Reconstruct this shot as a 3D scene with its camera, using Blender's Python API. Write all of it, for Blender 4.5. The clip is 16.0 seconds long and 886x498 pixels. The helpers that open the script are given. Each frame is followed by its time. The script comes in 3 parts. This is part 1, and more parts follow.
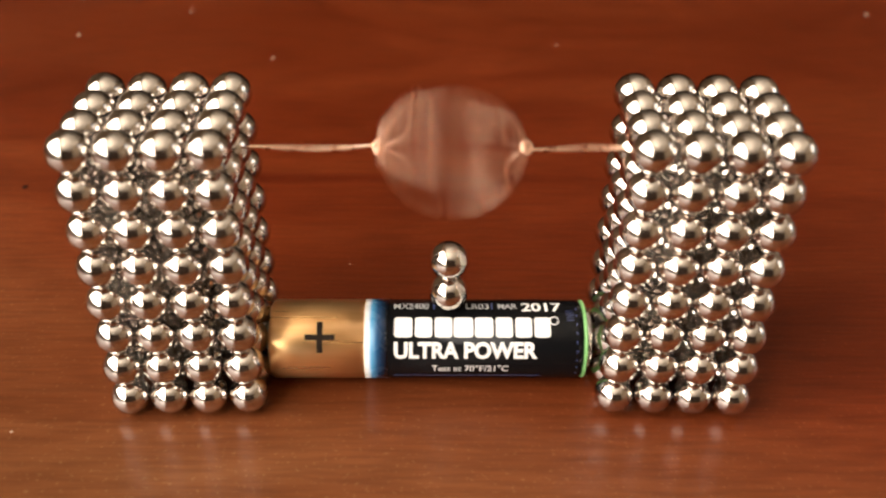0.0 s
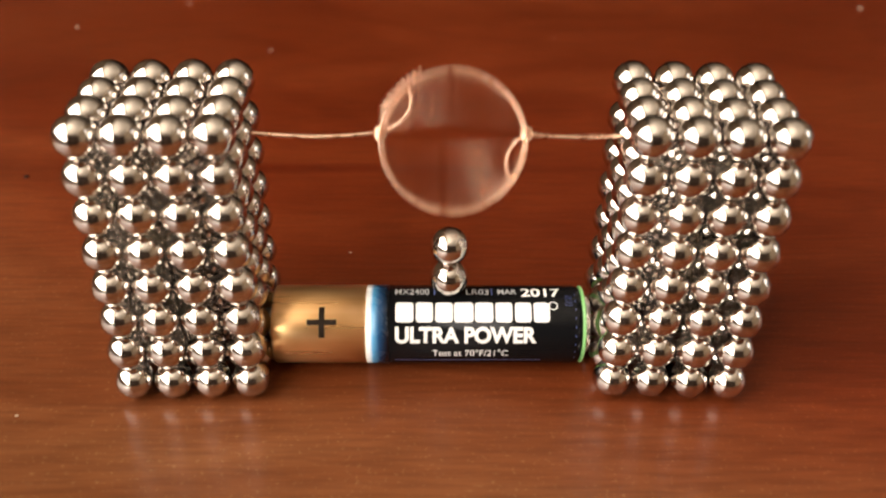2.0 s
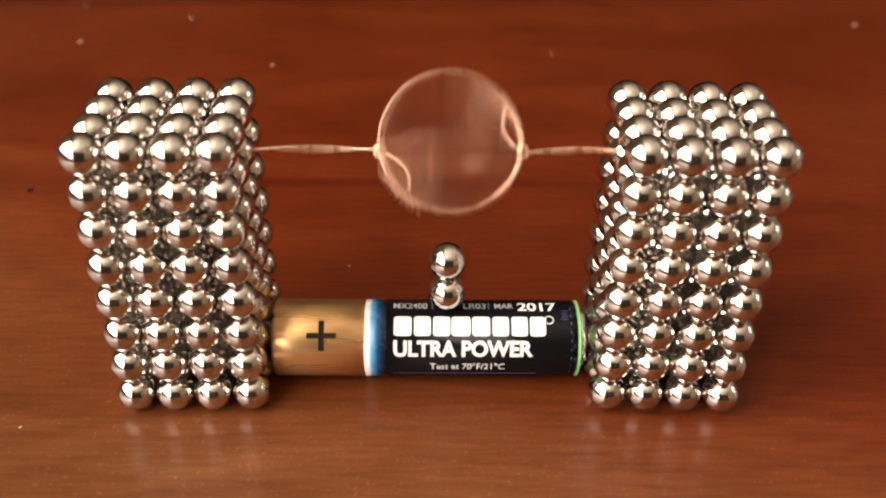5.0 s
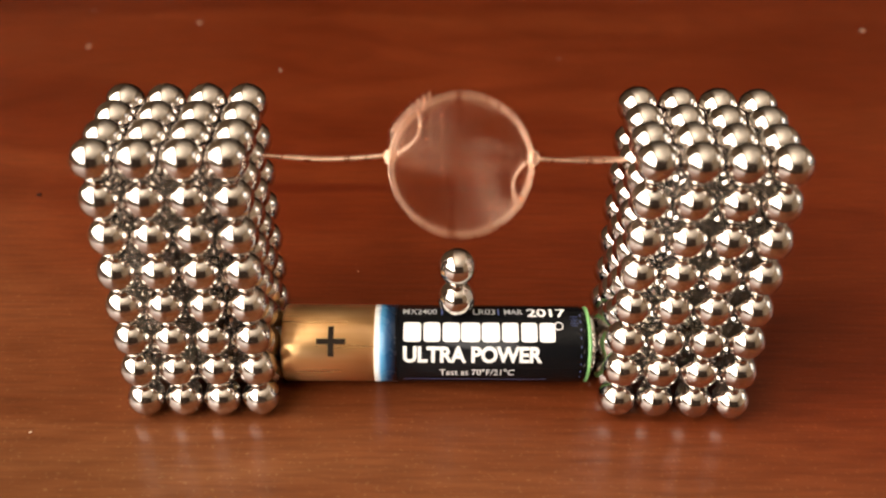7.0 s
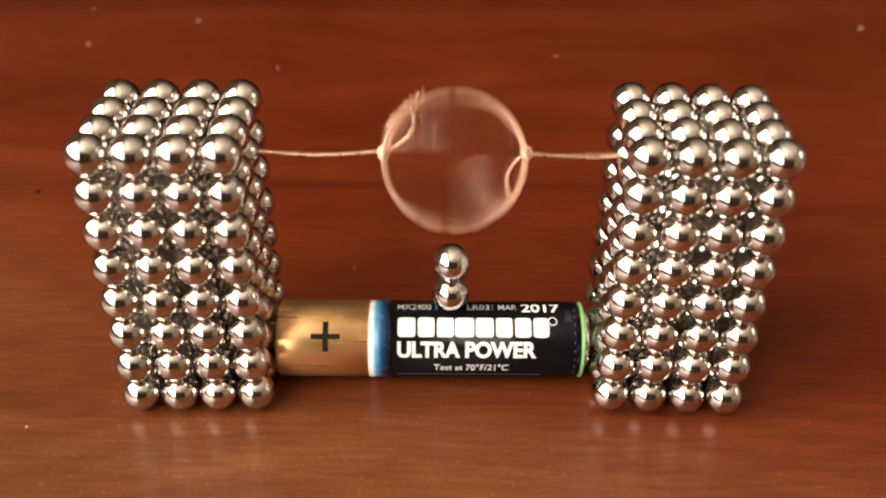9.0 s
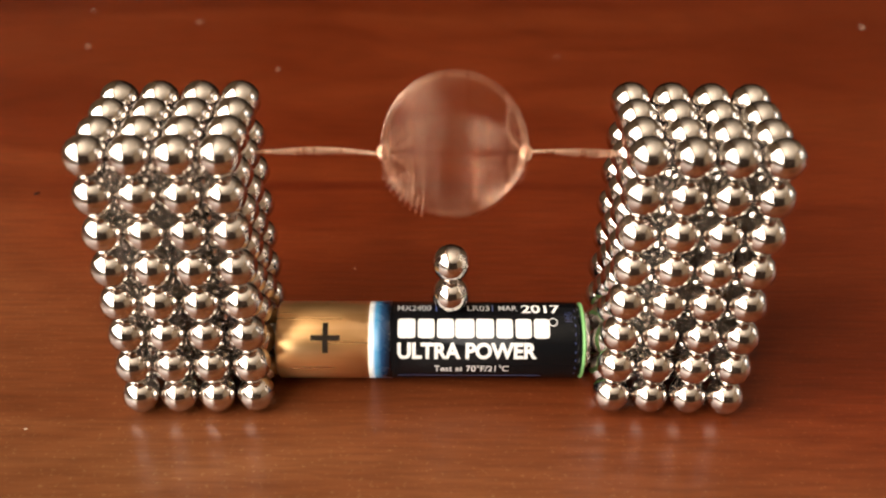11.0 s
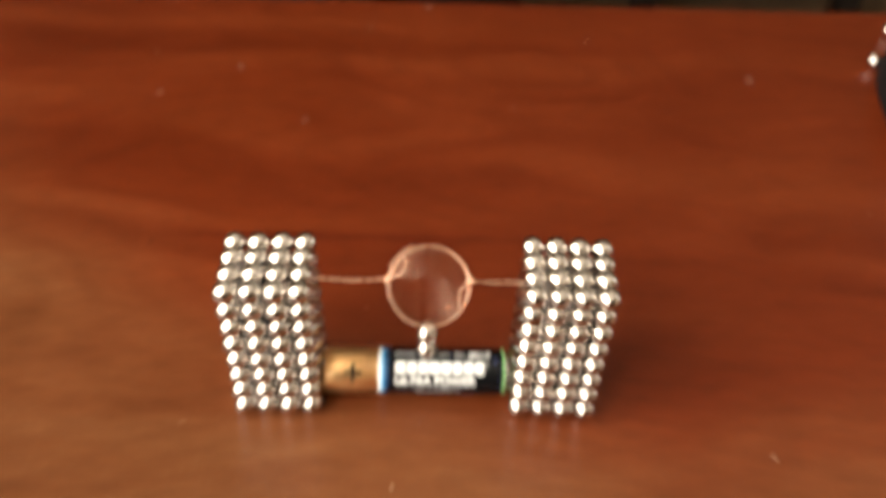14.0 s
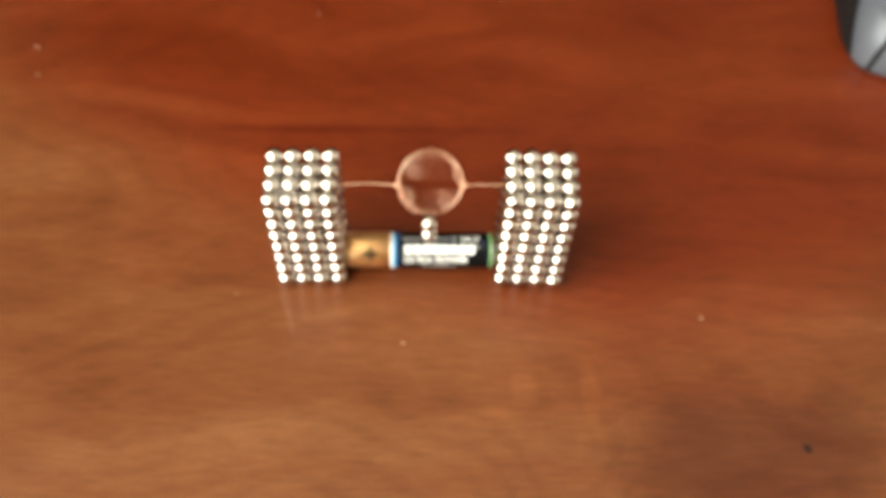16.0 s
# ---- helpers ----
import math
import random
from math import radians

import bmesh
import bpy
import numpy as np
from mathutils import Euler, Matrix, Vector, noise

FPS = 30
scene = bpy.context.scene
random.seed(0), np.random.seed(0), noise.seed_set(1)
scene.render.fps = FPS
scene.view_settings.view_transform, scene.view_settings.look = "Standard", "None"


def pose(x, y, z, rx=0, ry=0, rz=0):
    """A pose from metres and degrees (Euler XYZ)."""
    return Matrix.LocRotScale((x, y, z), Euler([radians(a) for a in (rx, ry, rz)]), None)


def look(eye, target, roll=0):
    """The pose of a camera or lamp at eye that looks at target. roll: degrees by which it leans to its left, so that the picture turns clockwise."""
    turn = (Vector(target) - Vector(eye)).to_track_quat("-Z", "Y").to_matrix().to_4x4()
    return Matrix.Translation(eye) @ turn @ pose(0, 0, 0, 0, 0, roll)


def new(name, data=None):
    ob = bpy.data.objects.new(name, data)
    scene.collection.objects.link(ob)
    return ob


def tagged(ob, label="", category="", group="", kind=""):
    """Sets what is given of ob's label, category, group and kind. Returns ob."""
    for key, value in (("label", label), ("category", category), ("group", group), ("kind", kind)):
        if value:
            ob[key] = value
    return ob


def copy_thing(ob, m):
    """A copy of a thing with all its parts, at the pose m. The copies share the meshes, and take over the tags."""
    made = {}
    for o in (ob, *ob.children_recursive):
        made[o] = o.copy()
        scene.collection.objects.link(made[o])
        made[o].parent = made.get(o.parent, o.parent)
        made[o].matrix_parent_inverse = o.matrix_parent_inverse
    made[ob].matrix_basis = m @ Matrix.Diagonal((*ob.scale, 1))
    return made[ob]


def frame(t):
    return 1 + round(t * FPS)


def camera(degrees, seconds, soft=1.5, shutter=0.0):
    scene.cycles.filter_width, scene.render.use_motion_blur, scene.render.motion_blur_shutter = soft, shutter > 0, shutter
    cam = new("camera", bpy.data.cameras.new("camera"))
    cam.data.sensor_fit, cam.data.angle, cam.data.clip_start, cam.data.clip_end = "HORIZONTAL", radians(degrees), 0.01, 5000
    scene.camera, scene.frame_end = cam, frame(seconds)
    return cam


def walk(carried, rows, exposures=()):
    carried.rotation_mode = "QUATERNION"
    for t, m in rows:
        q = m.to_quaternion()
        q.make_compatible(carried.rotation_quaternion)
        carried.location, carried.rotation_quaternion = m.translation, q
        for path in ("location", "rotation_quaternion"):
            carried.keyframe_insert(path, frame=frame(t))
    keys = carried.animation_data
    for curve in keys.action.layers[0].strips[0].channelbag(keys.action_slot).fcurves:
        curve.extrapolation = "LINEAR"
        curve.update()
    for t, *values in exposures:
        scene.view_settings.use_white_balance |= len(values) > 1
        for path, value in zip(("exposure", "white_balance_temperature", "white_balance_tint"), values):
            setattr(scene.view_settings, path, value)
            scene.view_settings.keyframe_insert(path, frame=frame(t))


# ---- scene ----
cam = camera(51.62, 16.0, soft=2.1, shutter=1.6)
cam.data.dof.use_dof, cam.data.dof.focus_distance, cam.data.dof.aperture_fstop = True, 0.124, 22
PATH = [
    (0, 0.00030, -0.09490, 0.08440, -0.35, -34.20, -0.40),
    (0.5, 0.00144, -0.09564, 0.08458, -0.56, -34.17, -0.03),
    (1, -0.00150, -0.09645, 0.08341, -0.27, -34.22, -0.39),
    (1.5, -0.00094, -0.09709, 0.08307, -0.38, -34.51, -0.66),
    (2, -0.00052, -0.09697, 0.08396, -0.66, -34.34, -0.58),
    (2.5, -0.00161, -0.09712, 0.08474, -0.77, -34.27, -0.73),
    (3, -0.00076, -0.09736, 0.08505, -0.93, -34.14, -0.75),
    (3.5, -0.00061, -0.09737, 0.08549, -0.86, -33.91, -0.74),
    (4, -0.00049, -0.09790, 0.08563, -0.75, -33.74, -0.64),
    (6.5, -0.00040, -0.09844, 0.08552, -0.48, -33.63, -0.91),
    (7, -0.00113, -0.09822, 0.08574, -0.34, -33.41, -0.68),
    (7.5, -0.00074, -0.09843, 0.08534, -0.24, -33.30, -0.65),
    (8, -0.00035, -0.09856, 0.08532, -0.26, -33.43, -0.62),
    (8.5, -0.00018, -0.09882, 0.08542, -0.23, -33.45, -0.67),
    (9, -0.00003, -0.09884, 0.08561, -0.22, -33.48, -0.59),
    (11.5, 0.00042, -0.09856, 0.08515, -0.20, -33.38, -0.39),
    (12, 0.00082, -0.09901, 0.08498, -0.18, -33.39, -0.38),
    (12.5, 0.00046, -0.09921, 0.08584, -0.25, -33.52, -0.48),
    (13, 0.00253, -0.10866, 0.10200, 0.18, -33.46, 0.03),
    (13.5, 0.00252, -0.12434, 0.12891, -0.29, -35.41, 0.21),
    (14, 0.00068, -0.13902, 0.16966, -0.20, -42.20, -1.72),
    (14.5, -0.00034, -0.14943, 0.19659, -0.19, -49.30, -1.69),
    (15, 0.00294, -0.16139, 0.22132, 0.69, -53.70, -0.48),
    (15.5, -0.00127, -0.16420, 0.23534, -0.47, -54.42, -1.36),
    (16, -0.00058, -0.15480, 0.22342, -0.52, -54.54, -1.46),
]
walk(cam, [(t, pose(x, y, z, 90 + pitch, roll, yaw)) for t, x, y, z, yaw, pitch, roll in PATH],
     exposures=[(0.0, -0.04, 6850, 13), (12.5, -0.04, 6850, 13), (13.0, -0.07, 6850, 13), (13.5, 0.06, 6800, 11), (14.0, 0.18, 6700, 7), (14.5, 0.35, 6580, 1), (15.0, 0.34, 6500, 0), (16.0, 0.42, 6480, 0)])

# ---- light: one wide window beside the table, a narrow one across the room ----
world = bpy.data.worlds.new("sky")
scene.world = world
world.use_nodes = True
wn = world.node_tree.nodes
sky = wn.new("ShaderNodeTexSky")
sky.sky_type, sky.sun_disc = "NISHITA", False
sky.sun_elevation, sky.sun_rotation = radians(40), radians(-100)
wn["Background"].inputs["Strength"].default_value = 0.1
world.node_tree.links.new(sky.outputs[0], wn["Background"].inputs["Color"])


def window_light(name, eye, target, width, height, watts, color):
    data = bpy.data.lights.new(name, "AREA")
    data.shape, data.size, data.size_y = "RECTANGLE", width, height
    data.energy, data.color = watts, color
    ob = new(name, data)
    ob.matrix_world = look(eye, target)
    return ob


window_light("window_light_wide", (-0.57, -0.65, 0.72), (0, -0.65, 0.80), 1.40, 1.16, 51, (1.0, 0.95, 0.87))
window_light("window_light_narrow", (1.72, 0.12, 0.7), (0, 0.12, 2.15), 0.7, 0.9, 5, (1.0, 0.9, 0.78))


# ---- materials ----
def material(name, color, rough=0.5, metal=0.0):
    m = bpy.data.materials.new(name)
    m.use_nodes = True
    b = m.node_tree.nodes["Principled BSDF"]
    b.inputs["Base Color"].default_value = (*color, 1)
    b.inputs["Roughness"].default_value = rough
    b.inputs["Metallic"].default_value = metal
    return m


def node(m, kind, **inputs):
    n = m.node_tree.nodes.new(kind)
    for k, v in inputs.items():
        n.inputs[k.replace("_", " ")].default_value = v
    return n


def link(m, a, b):
    m.node_tree.links.new(a, b)


def shader(m):
    return m.node_tree.nodes["Principled BSDF"]


def ramp(m, fac, stops):
    r = m.node_tree.nodes.new("ShaderNodeValToRGB")
    el = r.color_ramp.elements
    while len(el) < len(stops):
        el.new(0.5)
    for e, (at, c) in zip(el, stops):
        e.position, e.color = at, (*c, 1) if len(c) == 3 else c
    link(m, fac, r.inputs[0])
    return r


def coords(m, scale=(1, 1, 1), out="Object", turn=(0, 0, 0)):
    tc = m.node_tree.nodes.new("ShaderNodeTexCoord")
    mp = m.node_tree.nodes.new("ShaderNodeMapping")
    mp.inputs["Scale"].default_value = scale
    mp.inputs["Rotation"].default_value = turn
    link(m, tc.outputs[out], mp.inputs[0])
    return mp.outputs[0]


def mixed(m, a, b, fac, mode="MIX"):
    n = m.node_tree.nodes.new("ShaderNodeMix")
    n.data_type, n.blend_type = "RGBA", mode
    for sock, v in ((n.inputs[0], fac), (n.inputs[6], a), (n.inputs[7], b)):
        if hasattr(v, "is_linked"):
            link(m, v, sock)
        else:
            sock.default_value = v if isinstance(v, float) else (*v, 1)
    return n.outputs[2]


def relief(m, height, strength, distance):
    n = m.node_tree.nodes.new("ShaderNodeBump")
    n.inputs["Strength"].default_value, n.inputs["Distance"].default_value = strength, distance
    link(m, height, n.inputs["Height"])
    link(m, n.outputs[0], shader(m).inputs["Normal"])


def vary_rough(m, scale, low, high, detail=4.0):
    n = node(m, "ShaderNodeTexNoise", Scale=scale, Detail=detail)
    link(m, coords(m), n.inputs["Vector"])
    mr = node(m, "ShaderNodeMapRange", From_Min=0.3, From_Max=0.7, To_Min=low, To_Max=high)
    link(m, n.outputs[0], mr.inputs[0])
    link(m, mr.outputs[0], shader(m).inputs["Roughness"])
    return n


def nickel():
    m = material("nickel", (0.74, 0.69, 0.60), 0.1, 1.0)
    n = vary_rough(m, 700.0, 0.07, 0.15)
    info = m.node_tree.nodes.new("ShaderNodeObjectInfo")
    r = ramp(m, info.outputs["Random"], [(0, (0.61, 0.56, 0.515)), (1, (0.735, 0.675, 0.62))])
    link(m, r.outputs[0], shader(m).inputs["Base Color"])
    relief(m, n.outputs[0], 0.04, 0.0004)
    return m


def mahogany():
    m = material("mahogany", (0.2, 0.04, 0.012), 0.3)
    b = shader(m)
    # broad figure, long along the table, bent by a slow warp
    warp = node(m, "ShaderNodeTexNoise", Scale=5.0, Detail=2.0)
    link(m, coords(m, (1, 1.6, 1)), warp.inputs["Vector"])
    bent = m.node_tree.nodes.new("ShaderNodeVectorMath")
    bent.operation = "MULTIPLY_ADD"
    link(m, warp.outputs["Color"], bent.inputs[0])
    bent.inputs[1].default_value = (0.10, 0.10, 0)
    link(m, coords(m), bent.inputs[2])
    stretch = m.node_tree.nodes.new("ShaderNodeMapping")
    stretch.inputs["Scale"].default_value = (5.0, 42.0, 1.0)
    link(m, bent.outputs[0], stretch.inputs[0])
    figure = node(m, "ShaderNodeTexNoise", Scale=1.0, Detail=5.0, Roughness=0.6)
    link(m, stretch.outputs[0], figure.inputs["Vector"])
    tone = ramp(m, figure.outputs[0], [(0.25, (0.083, 0.0102, 0.0019)), (0.48, (0.116, 0.0165, 0.0034)), (0.75, (0.152, 0.027, 0.0064))])
    # flowing growth lines, looping where the figure turns
    slow = node(m, "ShaderNodeTexNoise", Scale=1.0, Detail=1.5)
    link(m, coords(m, (4.0, 10.0, 1.0)), slow.inputs["Vector"])
    wave = m.node_tree.nodes.new("ShaderNodeMath")
    wave.operation = "MULTIPLY"
    # one cathedral figure, where the lines close into arches
    arch = m.node_tree.nodes.new("ShaderNodeVectorMath")
    arch.operation = "SUBTRACT"
    link(m, coords(m), arch.inputs[0])
    arch.inputs[1].default_value = (0.037, -0.088, 0)
    oval = m.node_tree.nodes.new("ShaderNodeMapping")
    oval.inputs["Scale"].default_value = (1 / 0.026, 1 / 0.056, 0)
    link(m, arch.outputs[0], oval.inputs[0])
    hill = m.node_tree.nodes.new("ShaderNodeVectorMath")
    hill.operation = "LENGTH"
    link(m, oval.outputs[0], hill.inputs[0])
    knot = node(m, "ShaderNodeMapRange", From_Min=0.0, From_Max=1.0, To_Min=0.11, To_Max=0.0)
    knot.interpolation_type = "SMOOTHSTEP"
    link(m, hill.outputs[1], knot.inputs[0])
    summed = m.node_tree.nodes.new("ShaderNodeMath")
    link(m, slow.outputs[0], summed.inputs[0])
    link(m, knot.outputs[0], summed.inputs[1])
    link(m, summed.outputs[0], wave.inputs[0])
    wave.inputs[1].default_value = 150.0
    sine = m.node_tree.nodes.new("ShaderNodeMath")
    sine.operation = "SINE"
    link(m, wave.outputs[0], sine.inputs[0])
    lines = ramp(m, sine.outputs[0], [(0.0, (1.22, 1.28, 1.3)), (0.35, (1, 1, 1)), (0.65, (0.97, 0.96, 0.95)), (1.0, (0.82, 0.78, 0.74))])
    lined = mixed(m, tone.outputs[0], lines.outputs[0], 0.24, "MULTIPLY")
    # fine pores and streaks
    pore = node(m, "ShaderNodeTexNoise", Scale=1.0, Detail=4.0)
    link(m, coords(m, (110, 1100, 1), turn=(0, 0, radians(9))), pore.inputs["Vector"])
    dark = ramp(m, pore.outputs[0], [(0.36, (0.45, 0.37, 0.33)), (0.58, (1.06, 1.06, 1.06))])
    col = mixed(m, lined, dark.outputs[0], 0.38, "MULTIPLY")
    # cloudy wear in the lacquer
    cloud = node(m, "ShaderNodeTexNoise", Scale=14.0, Detail=6.0, Roughness=0.65)
    link(m, coords(m), cloud.inputs["Vector"])
    wear = ramp(m, cloud.outputs[0], [(0.35, (0.8, 0.76, 0.74)), (0.62, (1.06, 1.06, 1.06))])
    col = mixed(m, col, wear.outputs[0], 0.8, "MULTIPLY")
    # ceiling sheen painted into the wood colour, paler along the sitter's side and flanks
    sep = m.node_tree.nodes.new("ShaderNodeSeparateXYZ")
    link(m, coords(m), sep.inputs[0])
    sheen_noise = node(m, "ShaderNodeTexNoise", Scale=7.0, Detail=4.0)
    link(m, coords(m, (0.6, 1.4, 1)), sheen_noise.inputs["Vector"])
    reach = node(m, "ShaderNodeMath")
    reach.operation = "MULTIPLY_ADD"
    link(m, sheen_noise.outputs[0], reach.inputs[0])
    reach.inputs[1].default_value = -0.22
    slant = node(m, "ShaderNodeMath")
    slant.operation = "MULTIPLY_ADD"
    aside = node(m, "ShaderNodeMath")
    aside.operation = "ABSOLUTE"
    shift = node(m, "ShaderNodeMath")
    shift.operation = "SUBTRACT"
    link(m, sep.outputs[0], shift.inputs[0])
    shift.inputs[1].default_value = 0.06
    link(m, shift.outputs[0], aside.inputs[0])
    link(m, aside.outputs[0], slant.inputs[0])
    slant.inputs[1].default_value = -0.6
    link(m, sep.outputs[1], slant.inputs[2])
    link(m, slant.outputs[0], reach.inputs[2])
    sheen = node(m, "ShaderNodeMapRange", From_Min=-0.098, From_Max=-0.225, To_Min=0.0, To_Max=1.0)
    sheen.interpolation_type = "SMOOTHSTEP"
    link(m, reach.outputs[0], sheen.inputs[0])
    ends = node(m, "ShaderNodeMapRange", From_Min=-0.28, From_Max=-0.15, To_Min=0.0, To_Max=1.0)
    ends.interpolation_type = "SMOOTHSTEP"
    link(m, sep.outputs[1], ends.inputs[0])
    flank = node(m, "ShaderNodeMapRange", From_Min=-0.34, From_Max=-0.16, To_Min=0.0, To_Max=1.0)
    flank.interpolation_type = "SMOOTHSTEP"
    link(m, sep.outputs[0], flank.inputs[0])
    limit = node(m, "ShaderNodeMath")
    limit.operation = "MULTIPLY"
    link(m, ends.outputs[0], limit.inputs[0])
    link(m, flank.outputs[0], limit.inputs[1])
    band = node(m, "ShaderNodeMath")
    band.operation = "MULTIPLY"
    link(m, sheen.outputs[0], band.inputs[0])
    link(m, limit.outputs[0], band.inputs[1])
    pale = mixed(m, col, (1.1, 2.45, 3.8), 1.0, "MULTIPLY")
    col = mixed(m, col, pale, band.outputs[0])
    # one dark water stain, and pale flecks in the lacquer
    def blot(x, y, size, low, high, wobble):
        sub = m.node_tree.nodes.new("ShaderNodeVectorMath")
        sub.operation = "SUBTRACT"
        link(m, coords(m), sub.inputs[0])
        sub.inputs[1].default_value = (x, y, 0)
        flat = m.node_tree.nodes.new("ShaderNodeMapping")
        flat.inputs["Scale"].default_value = (1 / size[0], 1 / size[1], 0)
        link(m, sub.outputs[0], flat.inputs[0])
        far = m.node_tree.nodes.new("ShaderNodeVectorMath")
        far.operation = "LENGTH"
        link(m, flat.outputs[0], far.inputs[0])
        edge = node(m, "ShaderNodeMath")
        edge.operation = "MULTIPLY_ADD"
        link(m, cloud.outputs[0], edge.inputs[0])
        edge.inputs[1].default_value = wobble
        link(m, far.outputs[1], edge.inputs[2])
        mr = node(m, "ShaderNodeMapRange", From_Min=0.55 + wobble * 0.5, From_Max=1.05 + wobble * 0.5, To_Min=high, To_Max=low)
        link(m, edge.outputs[0], mr.inputs[0])
        return mr.outputs[0]

    shade = mixed(m, col, (0.66, 0.48, 0.46), 1.0, "MULTIPLY")
    stain = mixed(m, col, (0.5, 0.36, 0.37), 1.0, "MULTIPLY")
    col = mixed(m, col, stain, blot(0.089, -0.060, (0.044, 0.024), 0.0, 0.85, 0.9))
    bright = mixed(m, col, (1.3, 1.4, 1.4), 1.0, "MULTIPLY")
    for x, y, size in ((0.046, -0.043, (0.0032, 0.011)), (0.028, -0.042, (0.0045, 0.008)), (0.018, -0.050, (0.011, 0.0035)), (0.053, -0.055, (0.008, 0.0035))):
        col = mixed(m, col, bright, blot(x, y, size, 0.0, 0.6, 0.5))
    col = mixed(m, col, shade, blot(-0.025, 0.0525, (0.062, 0.0020), 0.0, 0.8, 0.5))
    fleck = node(m, "ShaderNodeTexNoise", Scale=1500.0, Detail=2.0)
    link(m, coords(m), fleck.inputs["Vector"])
    flecks = node(m, "ShaderNodeMapRange", From_Min=0.61, From_Max=0.70, To_Min=0.0, To_Max=0.5)
    link(m, fleck.outputs[0], flecks.inputs[0])
    light = mixed(m, col, (1.5, 2.3, 2.9), 1.0, "MULTIPLY")
    col = mixed(m, col, light, flecks.outputs[0])
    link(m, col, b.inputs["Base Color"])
    rr = node(m, "ShaderNodeMapRange", From_Min=0.3, From_Max=0.7, To_Min=0.30, To_Max=0.42)
    link(m, cloud.outputs[0], rr.inputs[0])
    link(m, rr.outputs[0], b.inputs["Roughness"])
    b.inputs["Coat Weight"].default_value = 0.3
    b.inputs["Specular IOR Level"].default_value = 0.16
    b.inputs["Coat Roughness"].default_value = 0.21
    relief(m, pore.outputs[0], 0.14, 0.0003)
    return m


def plaster(name, color):
    m = material(name, color, 0.85)
    n = node(m, "ShaderNodeTexNoise", Scale=3.0, Detail=6.0)
    link(m, coords(m), n.inputs["Vector"])
    r = ramp(m, n.outputs[0], [(0.3, tuple(c * 0.9 for c in color)), (0.7, color)])
    link(m, r.outputs[0], shader(m).inputs["Base Color"])
    relief(m, n.outputs[0], 0.1, 0.004)
    return m


def copper_wire():
    m = material("enamelled_copper", (0.86, 0.44, 0.27), 0.22, 1.0)
    n = vary_rough(m, 900.0, 0.22, 0.4)
    r = ramp(m, n.outputs[0], [(0.3, (0.90, 0.55, 0.385)), (0.7, (0.96, 0.68, 0.50))])
    link(m, r.outputs[0], shader(m).inputs["Base Color"])
    return m


def gold_foil():
    m = material("copper_foil", (0.66, 0.36, 0.11), 0.3, 0.82)
    n = node(m, "ShaderNodeTexNoise", Scale=1.0, Detail=5.0)
    link(m, coords(m, (60, 900, 900)), n.inputs["Vector"])
    r = ramp(m, n.outputs[0], [(0.3, (0.86, 0.50, 0.21)), (0.7, (0.95, 0.60, 0.29))])
    link(m, r.outputs[0], shader(m).inputs["Base Color"])
    mr = node(m, "ShaderNodeMapRange", From_Min=0.3, From_Max=0.7, To_Min=0.26, To_Max=0.36)
    link(m, n.outputs[0], mr.inputs[0])
    link(m, mr.outputs[0], shader(m).inputs["Roughness"])
    return m


def band_print():
    """The printed fade beside the foil: white, then blue, then the black of the sleeve."""
    m = material("fade_print", (0.8, 0.8, 0.8), 0.3)
    sep = m.node_tree.nodes.new("ShaderNodeSeparateXYZ")
    link(m, coords(m), sep.inputs[0])
    mr = node(m, "ShaderNodeMapRange", From_Min=-0.0088, From_Max=-0.0058)
    link(m, sep.outputs[0], mr.inputs[0])
    r = ramp(m, mr.outputs[0], [(0.0, (0.85, 0.83, 0.78)), (0.15, (0.8, 0.82, 0.82)), (0.3, (0.08, 0.33, 0.58)), (0.58, (0.014, 0.07, 0.18)), (1.0, (0.0045, 0.0045, 0.005))])
    link(m, r.outputs[0], shader(m).inputs["Base Color"])
    vary_rough(m, 600.0, 0.2, 0.32)
    return m


NICKEL, WOOD, COPPER, FOIL, FADE = nickel(), mahogany(), copper_wire(), gold_foil(), band_print()
SLEEVE = material("black_sleeve", (0.0045, 0.0045, 0.005), 0.26)
vary_rough(SLEEVE, 500.0, 0.13, 0.22)
shader(SLEEVE).inputs["Specular IOR Level"].default_value = 0.13
INK = material("white_ink", (0.82, 0.81, 0.78), 0.45)
GREYINK = material("grey_ink", (0.42, 0.42, 0.42), 0.45)
BLACKINK = material("black_ink", (0.018, 0.010, 0.005), 0.6)
shader(BLACKINK).inputs["Specular IOR Level"].default_value = 0.12
BLUEINK = material("blue_ink", (0.055, 0.075, 0.2), 0.4)
GREEN = material("green_plastic", (0.20, 0.46, 0.16), 0.35)
STEEL = material("terminal_steel", (0.62, 0.6, 0.56), 0.25, 1.0)
vary_rough(STEEL, 400.0, 0.18, 0.35)
WALL = plaster("beige_plaster", (0.36, 0.275, 0.195))
TANWALL = plaster("tan_plaster", (0.06, 0.036, 0.024))
DARKWALL = plaster("brown_plaster", (0.07, 0.047, 0.031))
CEILING = plaster("cream_plaster", (0.92, 0.845, 0.735))
DUST = material("dust", (0.42, 0.30, 0.22), 0.9)
DARKSPOT = material("dark_crumb", (0.02, 0.012, 0.01), 0.9)
shader(DARKSPOT).inputs["Specular IOR Level"].default_value = 0.1
TILE = material("brown_floor_tile", (0.13, 0.088, 0.05), 0.45)
vary_rough(TILE, 9.0, 0.3, 0.55)
GROUT = material("grout", (0.03, 0.022, 0.017), 0.9)
vary_rough(GROUT, 60.0, 0.8, 0.95)
